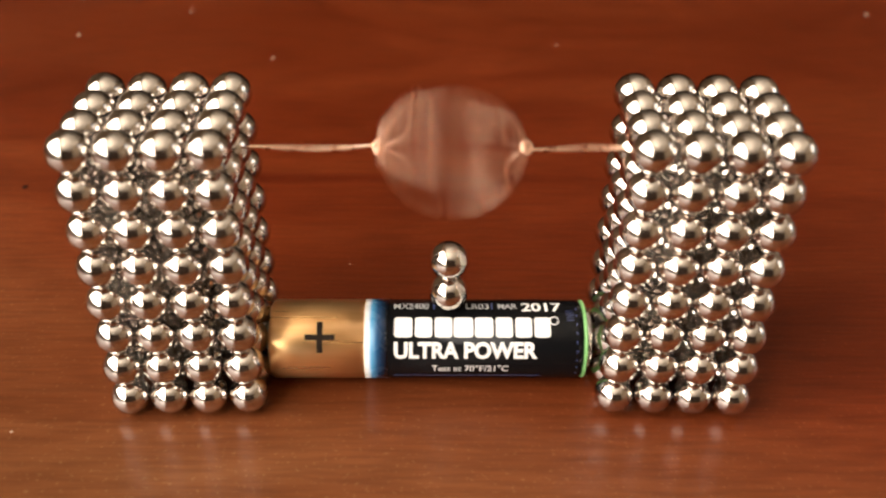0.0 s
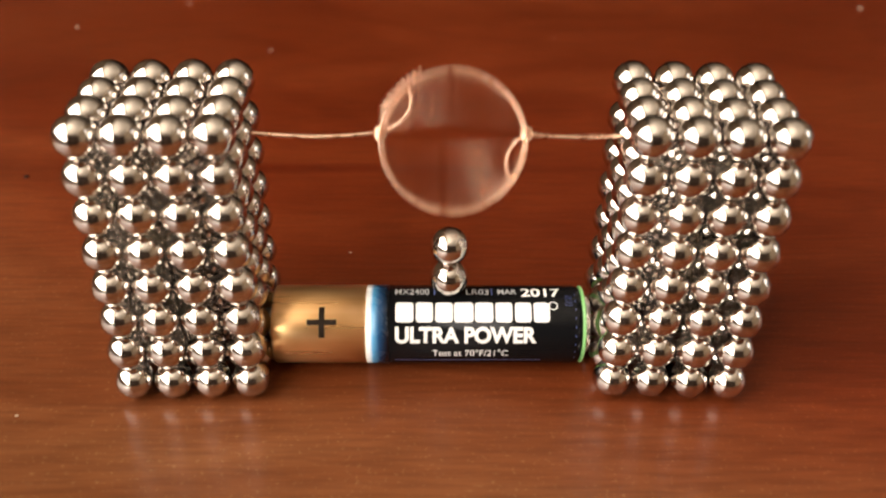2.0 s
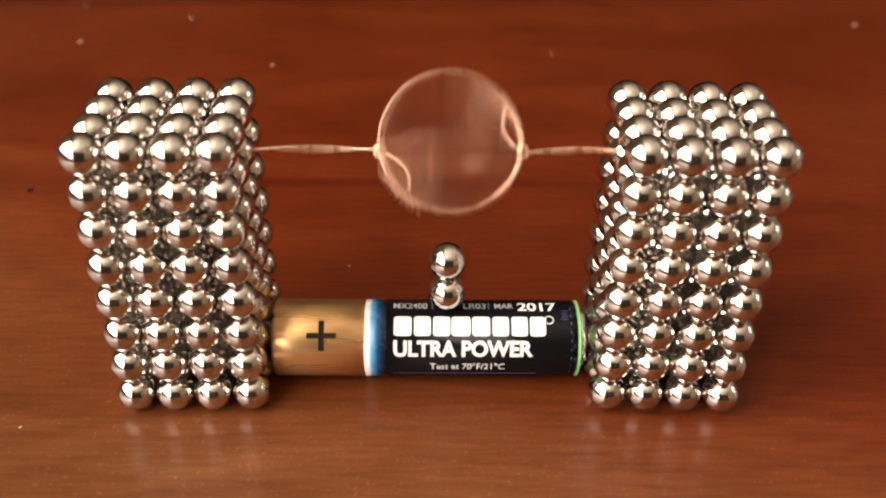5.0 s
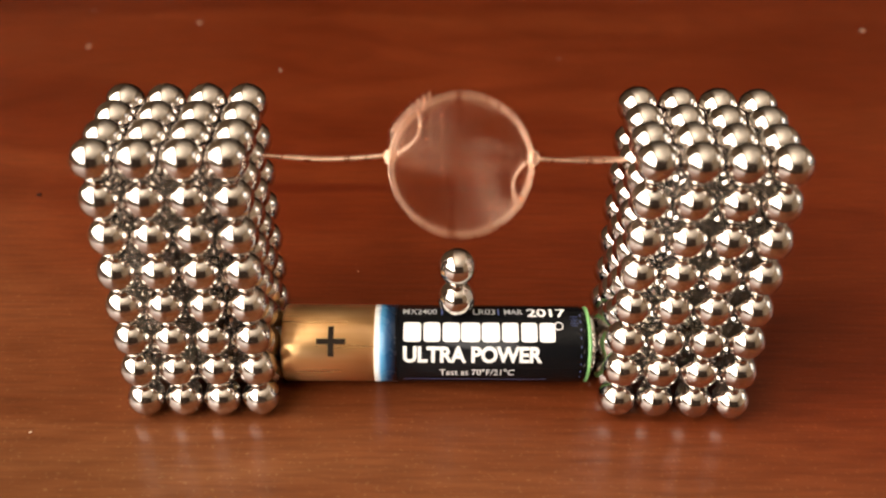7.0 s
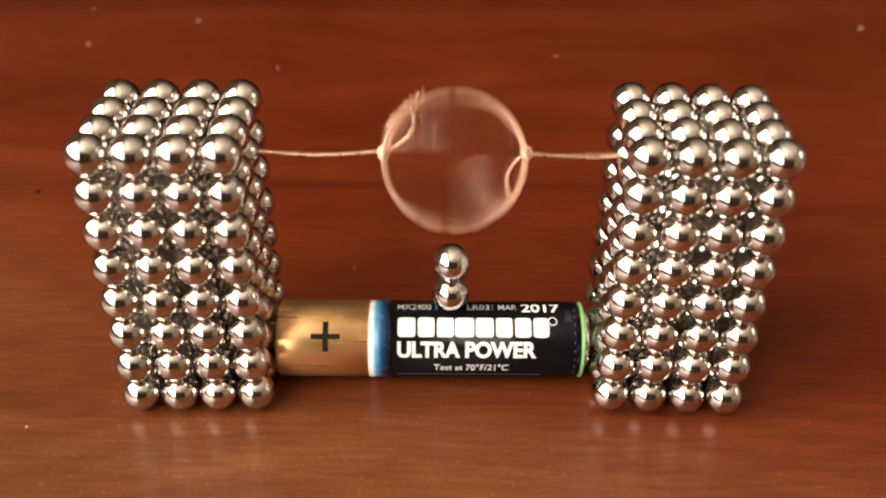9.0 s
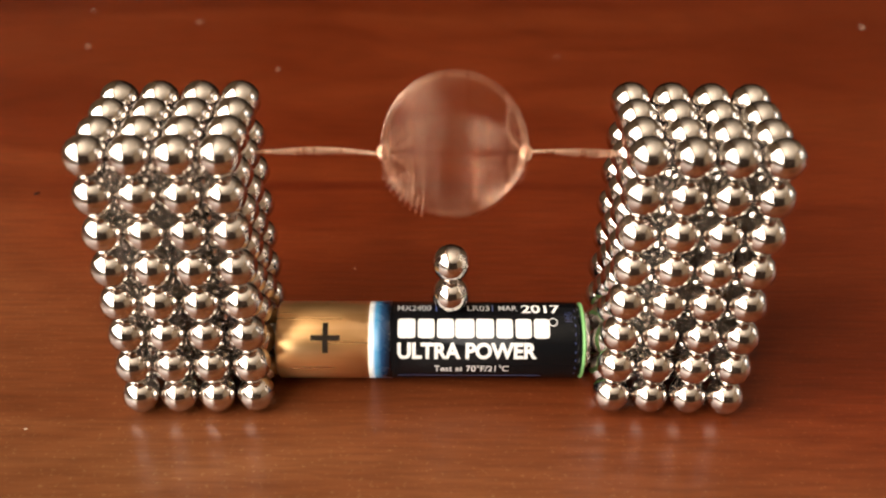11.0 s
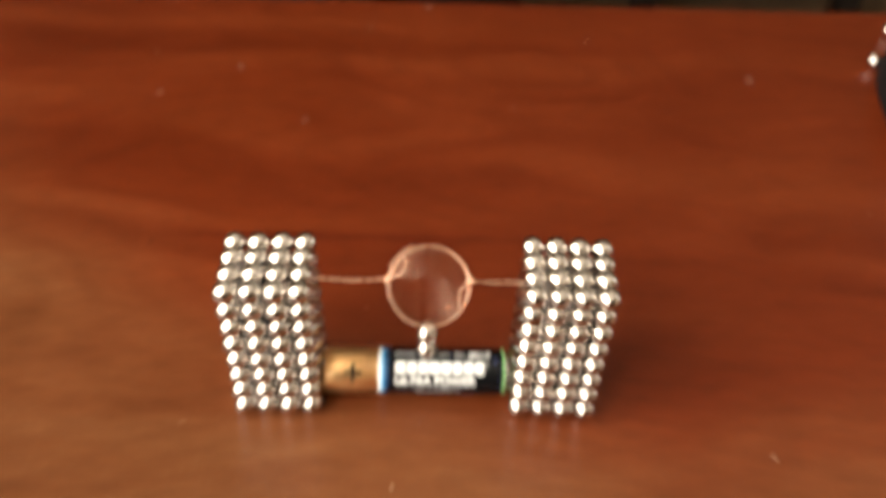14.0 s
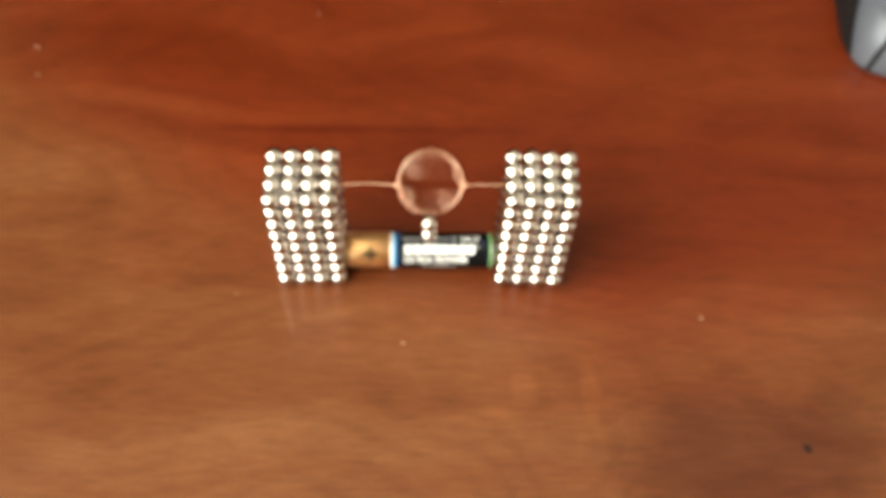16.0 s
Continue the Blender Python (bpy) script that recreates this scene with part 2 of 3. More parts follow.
GLASS = material("window_glass", (0.95, 0.97, 0.96), 0.02)
shader(GLASS).inputs["Transmission Weight"].default_value = 1.0
PAINT = material("window_paint", (0.75, 0.72, 0.66), 0.4)
vary_rough(PAINT, 40.0, 0.35, 0.5)
SILVER = material("satin_aluminium", (0.115, 0.12, 0.145), 0.4, 0.2)
vary_rough(SILVER, 300.0, 0.4, 0.5)
GREYMETAL = material("grey_metal", (0.10, 0.105, 0.125), 0.4, 0.2)
vary_rough(GREYMETAL, 300.0, 0.36, 0.5)
RUBBER = material("black_rubber", (0.008, 0.0065, 0.0065), 0.6)
vary_rough(RUBBER, 300.0, 0.6, 0.8)
shader(RUBBER).inputs["Specular IOR Level"].default_value = 0.15
DARKWOOD = material("dark_chair_wood", (0.012, 0.008, 0.006), 0.45)
vary_rough(DARKWOOD, 30.0, 0.38, 0.55)
CLOTH = material("grey_upholstery", (0.04, 0.04, 0.043), 0.95)
cn = vary_rough(CLOTH, 700.0, 0.88, 1.0)
relief(CLOTH, cn.outputs[0], 0.5, 0.001)


# ---- mesh helpers ----
def mesh_of(name, bm, mat, smooth=False):
    me = bpy.data.meshes.new(name)
    if smooth:
        for f in bm.faces:
            f.smooth = True
    bm.to_mesh(me)
    bm.free()
    me.materials.append(mat)
    return me


def part(name, bm, mat, parent=None, label="", smooth=False):
    ob = new(name, mesh_of(name, bm, mat, smooth))
    ob.parent = parent
    if label:
        tagged(ob, label)
    return ob


def box(bm, x0, x1, y0, y1, z0, z1, bevel=0.0):
    r = bmesh.ops.create_cube(bm, size=1, matrix=Matrix.Translation(((x0 + x1) / 2, (y0 + y1) / 2, (z0 + z1) / 2)) @ Matrix.Diagonal((x1 - x0, y1 - y0, z1 - z0, 1)))
    if bevel:
        es = {e for v in r["verts"] for e in v.link_edges}
        bmesh.ops.bevel(bm, geom=list(es), offset=bevel, segments=3, affect="EDGES", profile=0.5)
    return bm


def lathe_x(profile, steps=64, cy=0.0, cz=0.0):
    """A solid of turning round the x axis; profile: (x, radius), closed at radius 0."""
    bm = bmesh.new()
    rings = []
    for x, r in profile:
        if r < 1e-7:
            rings.append([bm.verts.new((x, cy, cz))])
        else:
            rings.append([bm.verts.new((x, cy + r * math.cos(2 * math.pi * i / steps), cz + r * math.sin(2 * math.pi * i / steps))) for i in range(steps)])
    for a, b in zip(rings, rings[1:]):
        for i in range(steps):
            j = (i + 1) % steps
            if len(a) == 1 and len(b) == 1:
                continue
            if len(a) == 1:
                bm.faces.new((a[0], b[i], b[j]))
            elif len(b) == 1:
                bm.faces.new((a[i], b[0], a[j]))
            else:
                bm.faces.new((a[i], b[i], b[j], a[j]))
    bmesh.ops.recalc_face_normals(bm, faces=bm.faces)
    return bm


def tube(bm, pts, radius, steps=10, closed=False):
    """A round wire along points."""
    n = len(pts)
    rings = []
    up = Vector((0.13, 0.97, 0.2))
    for i, p in enumerate(pts):
        a = pts[(i - 1) % n] if closed or i else p
        b = pts[(i + 1) % n] if closed or i < n - 1 else p
        d = (Vector(b) - Vector(a)).normalized()
        u = (up - d * up.dot(d)).normalized()
        w = d.cross(u)
        rings.append([bm.verts.new(Vector(p) + radius * (u * math.cos(2 * math.pi * k / steps) + w * math.sin(2 * math.pi * k / steps))) for k in range(steps)])
        up = u
    for i in range(n if closed else n - 1):
        a, b = rings[i], rings[(i + 1) % n]
        for k in range(steps):
            bm.faces.new((a[k], a[(k + 1) % steps], b[(k + 1) % steps], b[k]))
    if not closed:
        bm.faces.new(rings[0][::-1])
        bm.faces.new(rings[-1])
    return bm


# ---- room ----
FLOOR = -0.75
WX0, WX1, WY0, WY1, TOP = -0.56, 1.8, -2.4, 3.0, 1.5


def wall(name, x0, x1, y0, y1, z0=FLOOR, z1=TOP, label="plain brown painted wall", mat=None):
    return tagged(part(name, box(bmesh.new(), x0, x1, y0, y1, z0, z1), mat or DARKWALL), label, "wall", kind="structure")


def side_wall(name, x0, x1, oy0, oy1, oz0, oz1):
    """A wall across x with one window opening through it."""
    bm = bmesh.new()
    box(bm, x0, x1, WY0, oy0, FLOOR, TOP)
    box(bm, x0, x1, oy1, WY1, FLOOR, TOP)
    box(bm, x0, x1, oy0, oy1, FLOOR, oz0)
    box(bm, x0, x1, oy0, oy1, oz1, TOP)
    return tagged(part(name, bm, WALL), "tan painted plaster wall with a window opening", "wall", kind="structure")


def window(name, x, y0, y1, z0, z1, bars):
    w = tagged(new(name), "white painted window with plain glass panes", "window", kind="structure")
    bm = bmesh.new()
    for a in (y0, y1 - 0.05):
        box(bm, x - 0.03, x + 0.03, a, a + 0.05, z0, z1, 0.004)
    for a in (z0, z1 - 0.05):
        box(bm, x - 0.027, x + 0.027, y0 + 0.05, y1 - 0.05, a, a + 0.05, 0.004)
    part("window_frame", bm, PAINT, w)
    step = (y1 - y0) / (bars + 1)
    for i in range(bars):
        part("mullion", box(bmesh.new(), x - 0.02, x + 0.02, y0 + step * (i + 1) - 0.02, y0 + step * (i + 1) + 0.02, z0 + 0.05, z1 - 0.05, 0.004), PAINT, w)
    for i in range(bars + 1):
        lo = y0 + step * i + (0.02 if i else 0.05)
        hi = y0 + step * (i + 1) - (0.02 if i < bars else 0.05)
        pane = part("pane", box(bmesh.new(), x - 0.003, x + 0.003, lo, hi, z0 + 0.05, z1 - 0.05), GLASS, w, "clear glass pane")
        pane.visible_shadow = False
    return w


wall("wall_north", WX0 - 0.15, WX1 + 0.15, WY1, WY1 + 0.15, label="plain brown painted wall")
wall("wall_south", WX0 - 0.15, WX1 + 0.15, WY0 - 0.15, WY0, mat=TANWALL)
side_wall("wall_west", WX0 - 0.15, WX0, -1.37, 0.07, 0.12, 1.32)
side_wall("wall_east", WX1, WX1 + 0.15, -0.23, 0.47, 0.1, 1.3)
window("window_1", WX0 - 0.08, -1.37, 0.07, 0.12, 1.32, 1)
window("window_2", WX1 + 0.08, -0.23, 0.47, 0.1, 1.3, 0)
tagged(part("ceiling", box(bmesh.new(), WX0 - 0.15, WX1 + 0.15, WY0 - 0.15, WY1 + 0.15, TOP, TOP + 0.1), CEILING), "plain cream painted ceiling", "ceiling", kind="structure")
floor = tagged(part("floor", box(bmesh.new(), WX0 - 0.15, WX1 + 0.15, WY0 - 0.15, WY1 + 0.15, FLOOR - 0.1, FLOOR - 0.004), GROUT), "brown tiled floor with dark grout", "floor", kind="structure")

# ---- table ----
table = tagged(new("table"), "reddish-brown lacquered mahogany table with fine grain", "table")
TX0, TX1, TY0, TY1 = -0.54, 0.68, -0.145, 0.195
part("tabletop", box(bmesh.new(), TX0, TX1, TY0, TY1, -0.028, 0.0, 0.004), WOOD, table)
for x in (TX0 + 0.04, TX1 - 0.10):
    for y in (TY0 + 0.04, TY1 - 0.10):
        part("leg", box(bmesh.new(), x, x + 0.06, y, y + 0.06, FLOOR, -0.028, 0.004), WOOD, table)
part("apron", box(bmesh.new(), TX0 + 0.10, TX1 - 0.10, TY1 - 0.075, TY1 - 0.05, -0.11, -0.028, 0.002), WOOD, table)
part("apron", box(bmesh.new(), TX0 + 0.10, TX1 - 0.10, TY0 + 0.05, TY0 + 0.075, -0.11, -0.028, 0.002), WOOD, table)

# ---- the two towers of magnet balls ----
D = 0.005


def ball_mesh():
    bm = bmesh.new()
    bmesh.ops.create_uvsphere(bm, u_segments=32, v_segments=20, radius=D / 2)
    return mesh_of("ball", bm, NICKEL, True)


BALL = ball_mesh()


def tower(cx, yaw, lean_x, lean_y, label, seed):
    rnd = random.Random(seed)
    t = tagged(new("magnet_ball_tower"), label, "magnet tower", "pair of magnet ball towers")
    t.matrix_world = pose(cx, 0, 0)
    c, s = math.cos(radians(yaw)), math.sin(radians(yaw))
    for k in range(8):
        z = D / 2 + k * D
        for j in range(4):
            for i in range(4):
                lx, ly = (i - 1.5) * D, (j - 1.5) * D
                ob = new("ball", BALL)
                ob.parent = t
                w = 0.00006 if k else 0.00003
                ob.matrix_local = pose(c * lx - s * ly + lean_x * (z - 0.02) + rnd.uniform(-w, w), s * lx + c * ly + lean_y * (z - 0.02) + rnd.uniform(-w, w), z, rnd.uniform(0, 360), rnd.uniform(0, 360), 0)
    return t


tower(-0.0315, 1.02, -0.0150, 0.0092, "tower of shiny nickel magnet balls touching the copper end", 3)
tower(0.0315, -1.97, 0.0173, 0.0112, "tower of shiny nickel magnet balls touching the black end", 4)

pair = tagged(new("magnet_ball_stack"), "two shiny nickel magnet balls stacked on the battery", "magnets")
pair.matrix_world = pose(0.0021, 0.0003, 0)
for z in (0.0130, 0.0180):
    ob = new("ball", BALL)
    ob.parent = pair
    ob.matrix_local = pose(0, 0, z, 20, 40 + z * 9000, 0)

# ---- battery ----
BY, BZ, BR = 0.0002, 0.00525, 0.00525
battery = tagged(new("battery"), "small black battery with copper-coloured end, lying on the table", "battery")
battery.matrix_world = pose(0, BY, BZ)
part("foil_end", lathe_x([(-0.0212, 0.0), (-0.0212, 0.0047), (-0.02115, 0.0050), (-0.0210, 0.00518), (-0.0208, BR), (-0.0087, BR), (-0.0087, 0.0)], 96), FOIL, battery, "copper-coloured foil end", True)
part("fade_band", lathe_x([(-0.0088, 0.0), (-0.0088, BR + 0.00002), (-0.0058, BR + 0.00002), (-0.0058, 0.0)], 96), FADE, battery, "white to blue printed band", True)
part("sleeve", lathe_x([(-0.0058, 0.0), (-0.0058, BR), (0.0188, BR), (0.0194, 0.00518), (0.0197, 0.0049), (0.0197, 0.0)], 96), SLEEVE, battery, "glossy black printed sleeve", True)
part("sleeve_rim", lathe_x([(0.0197, 0.0), (0.0197, 0.0049), (0.0198, 0.00515), (0.01995, 0.00522), (0.0201, 0.00515), (0.0202, 0.0049), (0.0202, 0.0)], 96), GREEN, battery, "thin green plastic ring", True)
part("positive_terminal", lathe_x([(-0.0222, 0.0), (-0.0222, 0.0015), (-0.0221, 0.0018), (-0.0211, 0.0019), (-0.0211, 0.0)], 48), STEEL, battery, "", True)
part("negative_terminal", lathe_x([(0.0202, 0.0), (0.0202, 0.0040), (0.0208, 0.0038), (0.0210, 0.0034), (0.0210, 0.0)], 48), STEEL, battery, "", True)


def round_battery(bm, lift=0.00005):
    """Lays a flat print (x along the cell, y as degrees round it from the front) on the cell."""
    for v in bm.verts:
        a, r = radians(v.co.y), BR + lift
        v.co = Vector((v.co.x, -r * math.cos(a), r * math.sin(a)))


def sliced(bm, y0, y1, step=4.0):
    n = int((y1 - y0) / step)
    for i in range(1, n + 1):
        bmesh.ops.bisect_plane(bm, geom=bm.verts[:] + bm.edges[:] + bm.faces[:], plane_co=(0, y0 + i * (y1 - y0) / (n + 1), 0), plane_no=(0, 1, 0))
    bmesh.ops.triangulate(bm, faces=bm.faces[:])


def lettering(name, words, x0, x1, a0, a1, mat, bold=0.0):
    cu = bpy.data.curves.new(name, "FONT")
    cu.body, cu.size, cu.offset = words, 1.0, bold
    ob = bpy.data.objects.new(name, cu)
    scene.collection.objects.link(ob)
    me = bpy.data.meshes.new_from_object(ob.evaluated_get(bpy.context.evaluated_depsgraph_get()))
    bpy.data.objects.remove(ob)
    bm = bmesh.new()
    bm.from_mesh(me)
    bpy.data.meshes.remove(me)
    lo = [min(v.co[k] for v in bm.verts) for k in (0, 1)]
    hi = [max(v.co[k] for v in bm.verts) for k in (0, 1)]
    for v in bm.verts:
        v.co = Vector((x0 + (v.co.x - lo[0]) / (hi[0] - lo[0]) * (x1 - x0), a0 + (v.co.y - lo[1]) / (hi[1] - lo[1]) * (a1 - a0), 0))
    sliced(bm, a0, a1)
    round_battery(bm)
    return part(name, bm, mat, battery)


def patch(bm, x0, x1, a0, a1):
    vs = [bm.verts.new(c) for c in ((x0, a0, 0), (x1, a0, 0), (x1, a1, 0), (x0, a1, 0))]
    bm.faces.new(vs)
    return bm


def print_bar(name, x0, x1, a0, a1, mat):
    bm = patch(bmesh.new(), x0, x1, a0, a1)
    sliced(bm, a0, a1)
    round_battery(bm)
    return part(name, bm, mat, battery)


lettering("print_line", "ULTRA POWER", -0.00494, 0.01361, 9.8, 34.8, INK, 0.04)
lettering("print_line", "Test at 70°F/21°C", -0.00007, 0.0099, -14.2, -1.0, INK, 0.008)
lettering("print_line", "MX2400", -0.00502, -0.00046, 85.5, 99.0, GREYINK, 0.01)
lettering("print_line", "LR03", 0.0044, 0.0074, 85.5, 99.0, GREYINK, 0.01)
lettering("print_line", "MAR", 0.0086, 0.0111, 86.0, 99.0, GREYINK, 0.015)
lettering("print_line", "2017", 0.01166, 0.01689, 81.0, 101.0, INK, 0.025)
print_bar("print_rule", -0.0050, 0.0143, -26.5, -24.2, BLUEINK)
print_bar("print_rule", 0.0077, 0.0079, 85.0, 101.0, BLUEINK)
print_bar("print_rule", 0.0001, 0.0003, 85.0, 101.0, BLUEINK)
for i in range(5):
    print_bar("print_rule", 0.0174, 0.0184, 66.0 + 4.0 * i, 66.7 + 4.0 * i, BLUEINK)
for i in range(9):
    print_bar("print_rule", 0.0187, 0.0188, -20.0 + 13.0 * i, -16.0 + 13.0 * i, BLUEINK)
bm = patch(bmesh.new(), -0.01644, -0.01258, 36.9, 44.7)
sliced(bm, 36.9, 44.7)
patch(bm, -0.01488, -0.01414, 44.7, 63.0)
patch(bm, -0.01488, -0.01414, 18.8, 36.9)
sliced(bm, 18.8, 63.0)
round_battery(bm)
part("plus_sign", bm, BLACKINK, battery)
# the maker's mark as eight plain white blocks and a small ring
for x0, x1 in ((-4.92, -2.55), (-2.25, 0.0), (0.3, 2.6), (2.75, 5.3), (5.5, 7.9), (8.2, 10.4), (10.75, 12.9), (13.2, 15.3)):
    bm = bmesh.new()
    w, q = (x1 - x0) * 1e-3, 0.00045
    ring = []
    for cx, ca, s in ((x1 * 1e-3 - q, 66.0, 0), (x0 * 1e-3 + q, 66.0, 1), (x0 * 1e-3 + q, 45.5, 2), (x1 * 1e-3 - q, 45.5, 3)):
        for i in range(5):
            a = radians(90 * s + 22.5 * i)
            ring.append(bm.verts.new((cx + q * math.cos(a), ca + 4.6 * math.sin(a), 0)))
    bm.faces.new(ring)
    sliced(bm, 40.9, 70.7)
    round_battery(bm)
    part("maker_mark", bm, INK, battery)
bm = bmesh.new()
for i in range(20):
    a, b = radians(18 * i), radians(18 * i + 18)
    bm.faces.new([bm.verts.new((0.0158 + r * math.cos(t) * 1e-3, 65.5 + r * 11.6 * math.sin(t), 0)) for r, t in ((0.6, a), (0.6, b), (0.48, b), (0.48, a))])
round_battery(bm)
part("print_ring", bm, INK, battery)

# ---- the spinning copper coil ----
AX = (0.00235, 0.0012, 0.0336)
coil = tagged(new("coil"), "round coil of copper wire spinning on its two straight ends", "wire coil")
coil.matrix_world = pose(*AX)
LOOP, WIRE, SWAY = 0.0087, 0.00022, 0.0010
rnd = random.Random(7)
for turn, (side, grow) in enumerate(((-0.3, 0.0), (0.25, 0.16), (0.0, -0.28))):
    ph, wob = rnd.uniform(0, 6.28), rnd.uniform(0.1, 0.22)
    pts = []
    for i in range(72):
        a = 2 * math.pi * i / 72
        r = LOOP + grow * 1e-3 + wob * 0.6e-3 * math.sin(2 * a + ph)
        pts.append((r * math.cos(a), side * 1e-3 + wob * 1e-3 * math.sin(3 * a + ph), SWAY + r * math.sin(a)))
    part("winding", tube(bmesh.new(), pts, WIRE, 8, True), COPPER, coil, "", True)
for s in (-1, 1):
    pts = []
    for i in range(60):
        a = 2 * math.pi * i / 18
        pts.append((s * (LOOP + 0.0006 * math.cos(a)), 0.0007 * math.sin(a), (i / 59 - 0.5) * 0.0013))
    part("binding", tube(bmesh.new(), pts, WIRE, 8), COPPER, coil, "", True)
    end = 0.0223 if s > 0 else 0.0240
    pts = []
    for i in range(24):
        f = i / 23
        pts.append((s * (LOOP + 0.0004 + (end - LOOP) * f), 0.0003 * math.sin(5 * f + s) * (1 - f), 0.0005 * math.sin(math.pi * f)))
    part("axle", tube(bmesh.new(), pts, WIRE, 8), COPPER, coil, "straight copper wire end", True)

# a loose tail of wire wrapped round the windings, and the two leads cutting across the ring's inside
pts = []
for i in range(90):
    a, w = radians(206 + 40 * i / 89), 2 * math.pi * i / 11
    r = LOOP + 0.0003 + 0.00075 * math.cos(w)
    pts.append((r * math.cos(a), 0.00085 * math.sin(w), SWAY + r * math.sin(a)))
part("binding", tube(bmesh.new(), pts, WIRE * 0.9, 8), COPPER, coil, "copper wire wrapped tightly round the ring", True)
for s, a1, dip in ((-1, 232, 0.0016), (1, 38, 0.0013)):
    pts = []
    ex, ez = LOOP * math.cos(radians(a1)), SWAY + LOOP * math.sin(radians(a1))
    for i in range(20):
        f = i / 19
        k = math.sin(math.pi * f) * dip
        pts.append((s * LOOP * (1 - f) + ex * f - s * k, 0.0003 * math.sin(3 * f), ez * f - k * 0.3 * (1 if ez > 0 else -1)))
    part("lead", tube(bmesh.new(), pts, WIRE, 8), COPPER, coil, "", True)

# ---- computer mouse with two stray magnets beside it ----
mouse = tagged(new("computer_mouse"), "silver computer mouse with a black side grip, resting on the table", "mouse")
mouse.matrix_world = pose(0.1870, 0.1200, 0, 0, 0, -10)


def mouse_skin(low, high, turn0, turn1, swell=0.0, fade=False, closed=False):
    """A stretch of the domed shell: heights low to high (0 to 1), plan angles turn0 to turn1."""
    bm = bmesh.new()
    grid = []
    na, ns = 72, 14
    for i in range(na + 1):
        f = i / na
        t = radians(turn0 + (turn1 - turn0) * f)
        c, s = math.cos(t), math.sin(t)
        e = 2 / 5.0 if s < 0 else 2 / 2.2
        px, py = 0.0310 * math.copysign(abs(c) ** e, c), 0.0450 * math.copysign(abs(s) ** e, s)
        top = low + (high - low) * (min(1.0, 2.2 * (1 - f)) ** 0.8 if fade else 1.0)
        col = []
        for j in range(ns + 1):
            h = low + (top - low) * j / ns
            k = max(0.0, 1 - h ** 2.6) ** (1 / 2.2)
            col.append(bm.verts.new((px * k + swell * c * k, py * k + swell * s * k, 0.0008 + 0.030 * h + swell * h)))
        grid.append(col)
    for a, b in zip(grid, grid[1:]):
        for j in range(ns):
            bm.faces.new((a[j], b[j], b[j + 1], a[j + 1]))
    bmesh.ops.remove_doubles(bm, verts=bm.verts, dist=1e-6)
    if closed:
        bmesh.ops.holes_fill(bm, edges=[e for e in bm.edges if e.is_boundary])
    bmesh.ops.recalc_face_normals(bm, faces=bm.faces)
    return bm


part("skirt", mouse_skin(0.0, 0.62, 0, 360, 0.0, False, True), GREYMETAL, mouse, "satin grey lower shell", True)
part("top_shell", mouse_skin(0.64, 1.0, 0, 360, 0.0003, False, True), SILVER, mouse, "glossy silver upper shell", True)
part("side_grip", mouse_skin(0.03, 0.84, 100, 216, 0.0009, True), RUBBER, mouse, "black rubber side grip", True)
pts = []
for i in range(16):
    h, t = 0.03 + 0.42 * i / 15, radians(240 + 5 * i / 15)
    k = max(0.0, 1 - h ** 2.6) ** (1 / 2.2)
    pts.append((0.0312 * math.copysign(abs(math.cos(t)) ** 0.4, math.cos(t)) * k, 0.0452 * math.copysign(abs(math.sin(t)) ** 0.4, math.sin(t)) * k, 0.0010 + 0.030 * h))
part("button_seam", tube(bmesh.new(), pts, 0.0009, 8), RUBBER, mouse, "black gap beside the button", True)
part("foot", box(bmesh.new(), -0.02, 0.02, -0.03, 0.03, 0.0, 0.0012, 0.0003), RUBBER, mouse)
for x, y in ((0.1625, 0.1510), (0.1765, 0.1740)):
    ob = new("magnet_ball", BALL)
    ob.matrix_world = pose(x, y, D / 2, 30, 50, 0)
    tagged(ob, "single shiny nickel magnet ball lying beside the mouse", "magnet", "stray magnet balls")

# ---- dust and crumbs on the lacquer ----
def speck(x, y, size, mat, label, name, seed):
    rnd = random.Random(seed)
    bm = bmesh.new()
    bmesh.ops.create_icosphere(bm, subdivisions=2, radius=1.0)
    for v in bm.verts:
        v.co *= 1 + rnd.uniform(-0.3, 0.3)
        v.co = Vector((v.co.x * size, v.co.y * size * 0.8, max(v.co.z, -0.6) * size * 0.45))
    low = min(v.co.z for v in bm.verts)
    ob = part(name, bm, mat, None, "", True)
    ob.matrix_world = pose(x, y, -low, 0, 0, rnd.uniform(0, 180))
    return tagged(ob, label, "dust" if mat is DUST else "crumb", "specks on the table")


for i, (x, y, s) in enumerate(((-64, 141, 0.6), (-38, 109, 0.5), (-88, 123, 0.75), (-96, 190, 0.9), (1, 187, 0.8), (132, 67, 0.3), (114.6, 140, 0.8), (-13.2, 24.9, 0.25), (-134.5, 89.3, 0.75), (80.2, -19.3, 0.6), (-4.9, -28.1, 0.5), (-131, 76, 0.6),
                               (-20, 171, 0.5), (60, 165, 0.5), (-95, 150, 0.5), (30, 118, 0.4), (-53, -12, 0.3))):
    speck(x * 1e-3, y * 1e-3, s * 0.75e-3, DUST, "pale dust speck lying on the lacquer", "dust_speck", i)
for i, (x, y, s) in enumerate(((101.4, -59, 1.1), (-73.7, 48.8, 0.5))):
    speck(x * 1e-3, y * 1e-3, s * 1e-3, DARKSPOT, "dark crumb lying on the lacquer", "crumb", 40 + i)


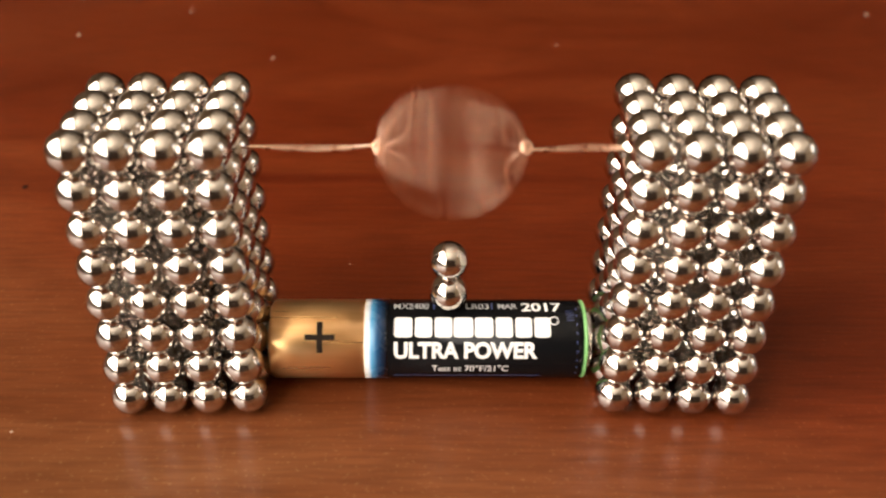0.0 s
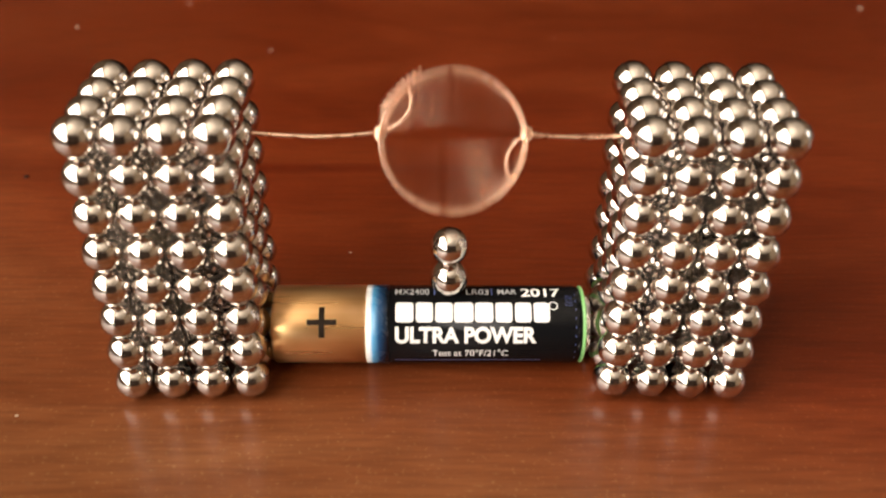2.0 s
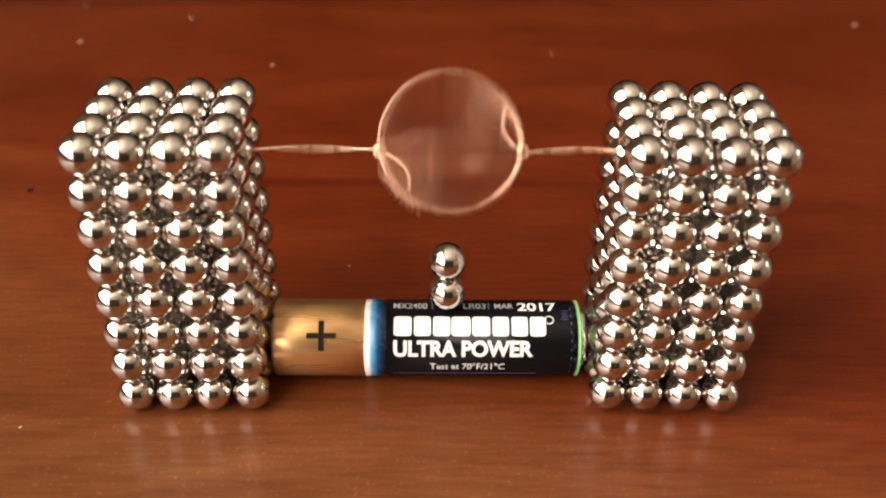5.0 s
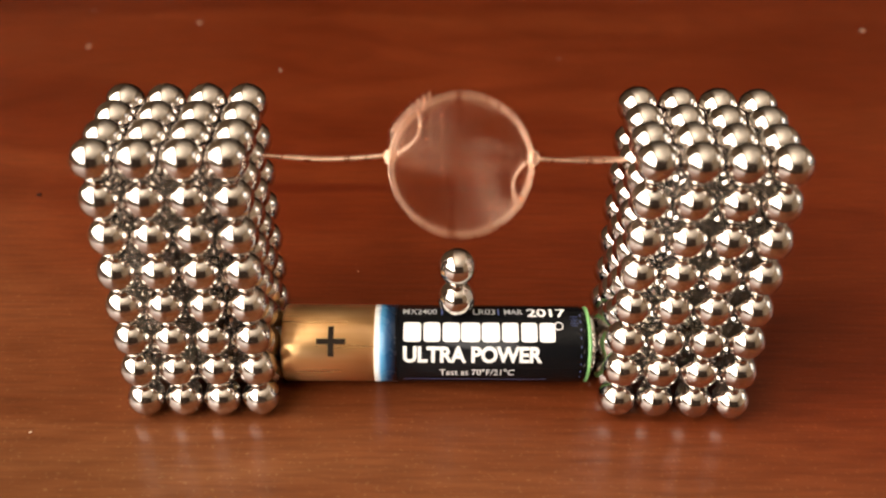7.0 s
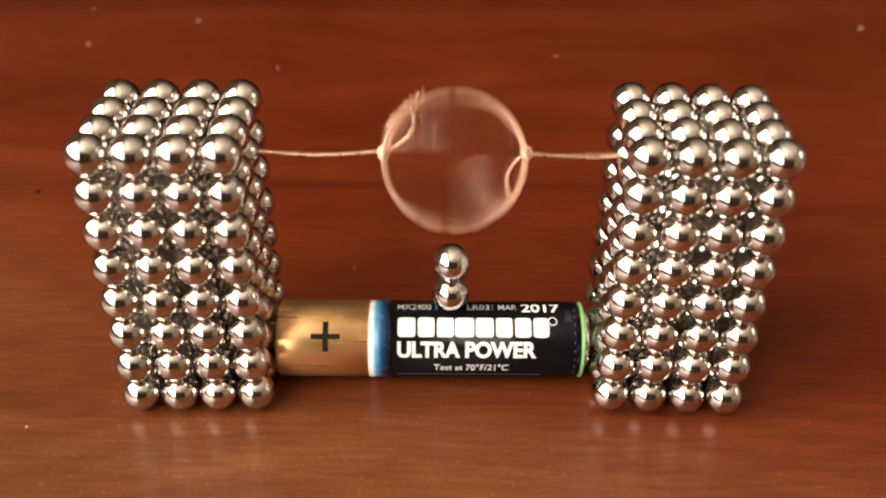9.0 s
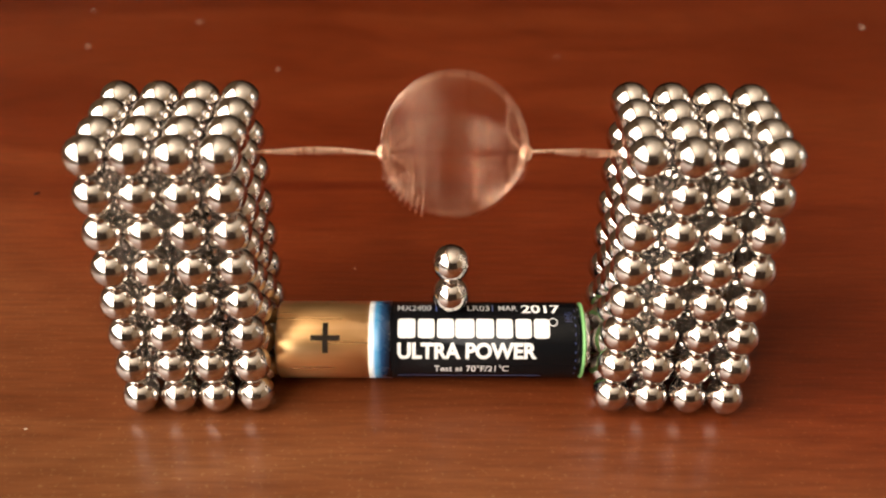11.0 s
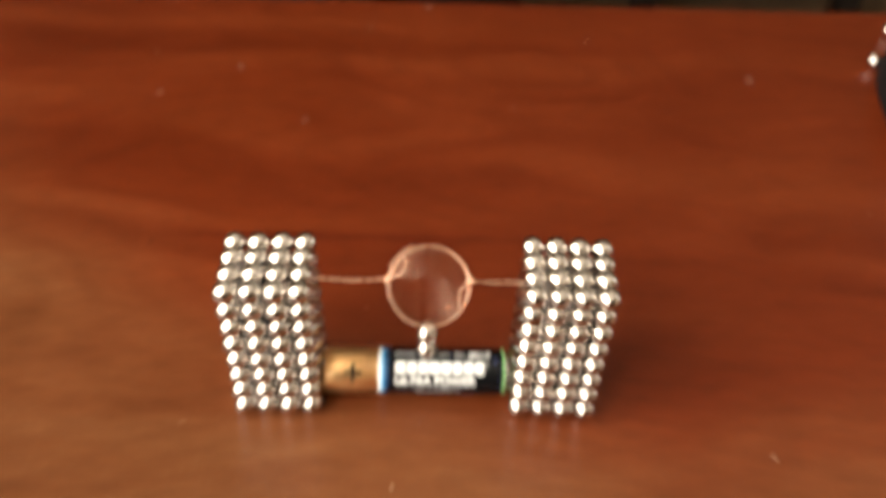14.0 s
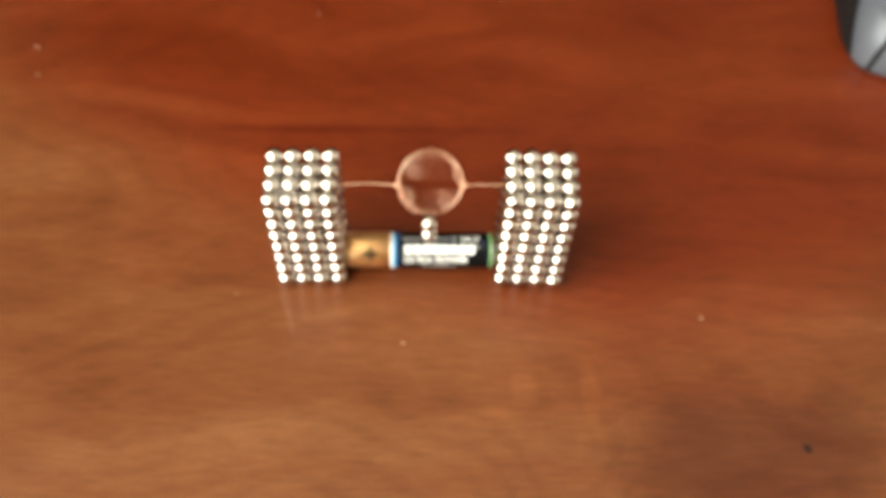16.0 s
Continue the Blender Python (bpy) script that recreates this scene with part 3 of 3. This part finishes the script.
# ---- furniture behind the table ----
def chair(m):
    c = tagged(new("chair"), "dark wooden chair with grey upholstered seat", "chair", "chairs behind the table")
    part("seat", box(bmesh.new(), -0.22, 0.22, -0.21, 0.21, 0.42, 0.48, 0.02), CLOTH, c, "grey upholstered seat")
    part("seat_frame", box(bmesh.new(), -0.215, 0.215, -0.205, 0.205, 0.36, 0.42, 0.005), DARKWOOD, c)
    for x in (-0.21, 0.165):
        for y in (-0.2, 0.155):
            part("leg", box(bmesh.new(), x, x + 0.045, y, y + 0.045, 0, 0.36, 0.005), DARKWOOD, c)
        part("back_post", box(bmesh.new(), x, x + 0.045, 0.165, 0.205, 0.42, 0.92, 0.005), DARKWOOD, c)
    for z in (0.6, 0.74, 0.86):
        part("back_rail", box(bmesh.new(), -0.165, 0.165, 0.175, 0.195, z, z + 0.06, 0.005), DARKWOOD, c)
    c.matrix_world = m
    return c


first = chair(pose(-0.33, 0.98, FLOOR, 0, 0, 2))
copy_thing(first, pose(0.60, 1.62, FLOOR, 0, 0, -2))
bin_ = tagged(new("waste_bin"), "dark plastic waste bin standing on the floor", "waste bin")
bin_.matrix_world = pose(0.03, 1.10, FLOOR)
bm = lathe_x([(0.0, 0.0), (0.0, 0.085), (0.005, 0.09), (0.40, 0.115), (0.405, 0.113), (0.40, 0.110), (0.01, 0.085), (0.01, 0.0)], 48)
bmesh.ops.rotate(bm, verts=bm.verts, matrix=Matrix.Rotation(radians(-90), 3, "Y"))
part("bucket", bm, RUBBER, bin_, "", True)
bm = lathe_x([(0.400, 0.1145), (0.400, 0.1185), (0.409, 0.1185), (0.409, 0.1145), (0.400, 0.1145)], 48)
bmesh.ops.rotate(bm, verts=bm.verts, matrix=Matrix.Rotation(radians(-90), 3, "Y"))
part("rim", bm, RUBBER, bin_, "", True)


# ---- floor tiles, laid last ----
bm = bmesh.new()
box(bm, -0.197, 0.197, -0.197, 0.197, -0.006, 0.0, 0.002)
TILE_MESH = mesh_of("tile", bm, TILE)
for i in range(6):
    for j in range(14):
        ob = new("tile", TILE_MESH)
        ob.parent = floor
        ob.matrix_local = pose(WX0 + 0.25 + 0.4 * i, WY0 + 0.2 + 0.4 * j, FLOOR)


# ---- what moves ----
# seconds and the coil's lean from facing the lens, in degrees
LEAN_AT = [(0.0, 260), (0.5, 206), (1.0, 40), (1.5, 218), (2.0, 212), (2.5, 252), (3.0, 28), (3.5, 42), (4.0, 24), (6.5, 48), (7.0, 224),
           (7.5, 34), (8.0, 218), (8.5, 56), (9.0, 212), (11.5, 216), (12.0, 22), (12.5, 206), (13.0, 202), (13.5, 48), (14.0, 222), (14.5, 52), (15.0, 28), (15.5, 252), (16.0, 32)]


def motions():
    rows = []
    angle = LEAN_AT[0][1]
    for (t0, a0), (t1, a1) in zip(LEAN_AT, LEAN_AT[1:]):
        n = round((t1 - t0) * FPS)
        tilt = [float(np.interp(t0 + i / FPS, (0, 13, 15, 16), (-33, -33, -54, -54))) for i in range(n)]
        total = (a1 - angle) % 360
        while total + 360 <= 84.0 * n:
            total += 360
        for i in range(n):
            rows.append((t0 + i / FPS, pose(*AX, (tilt[i] + angle + total * i / n) % 360, 0, 0)))
        angle += total
    rows.append((16.0, pose(*AX, (-54 + angle) % 360, 0, 0)))
    walk(coil, rows)


motions()
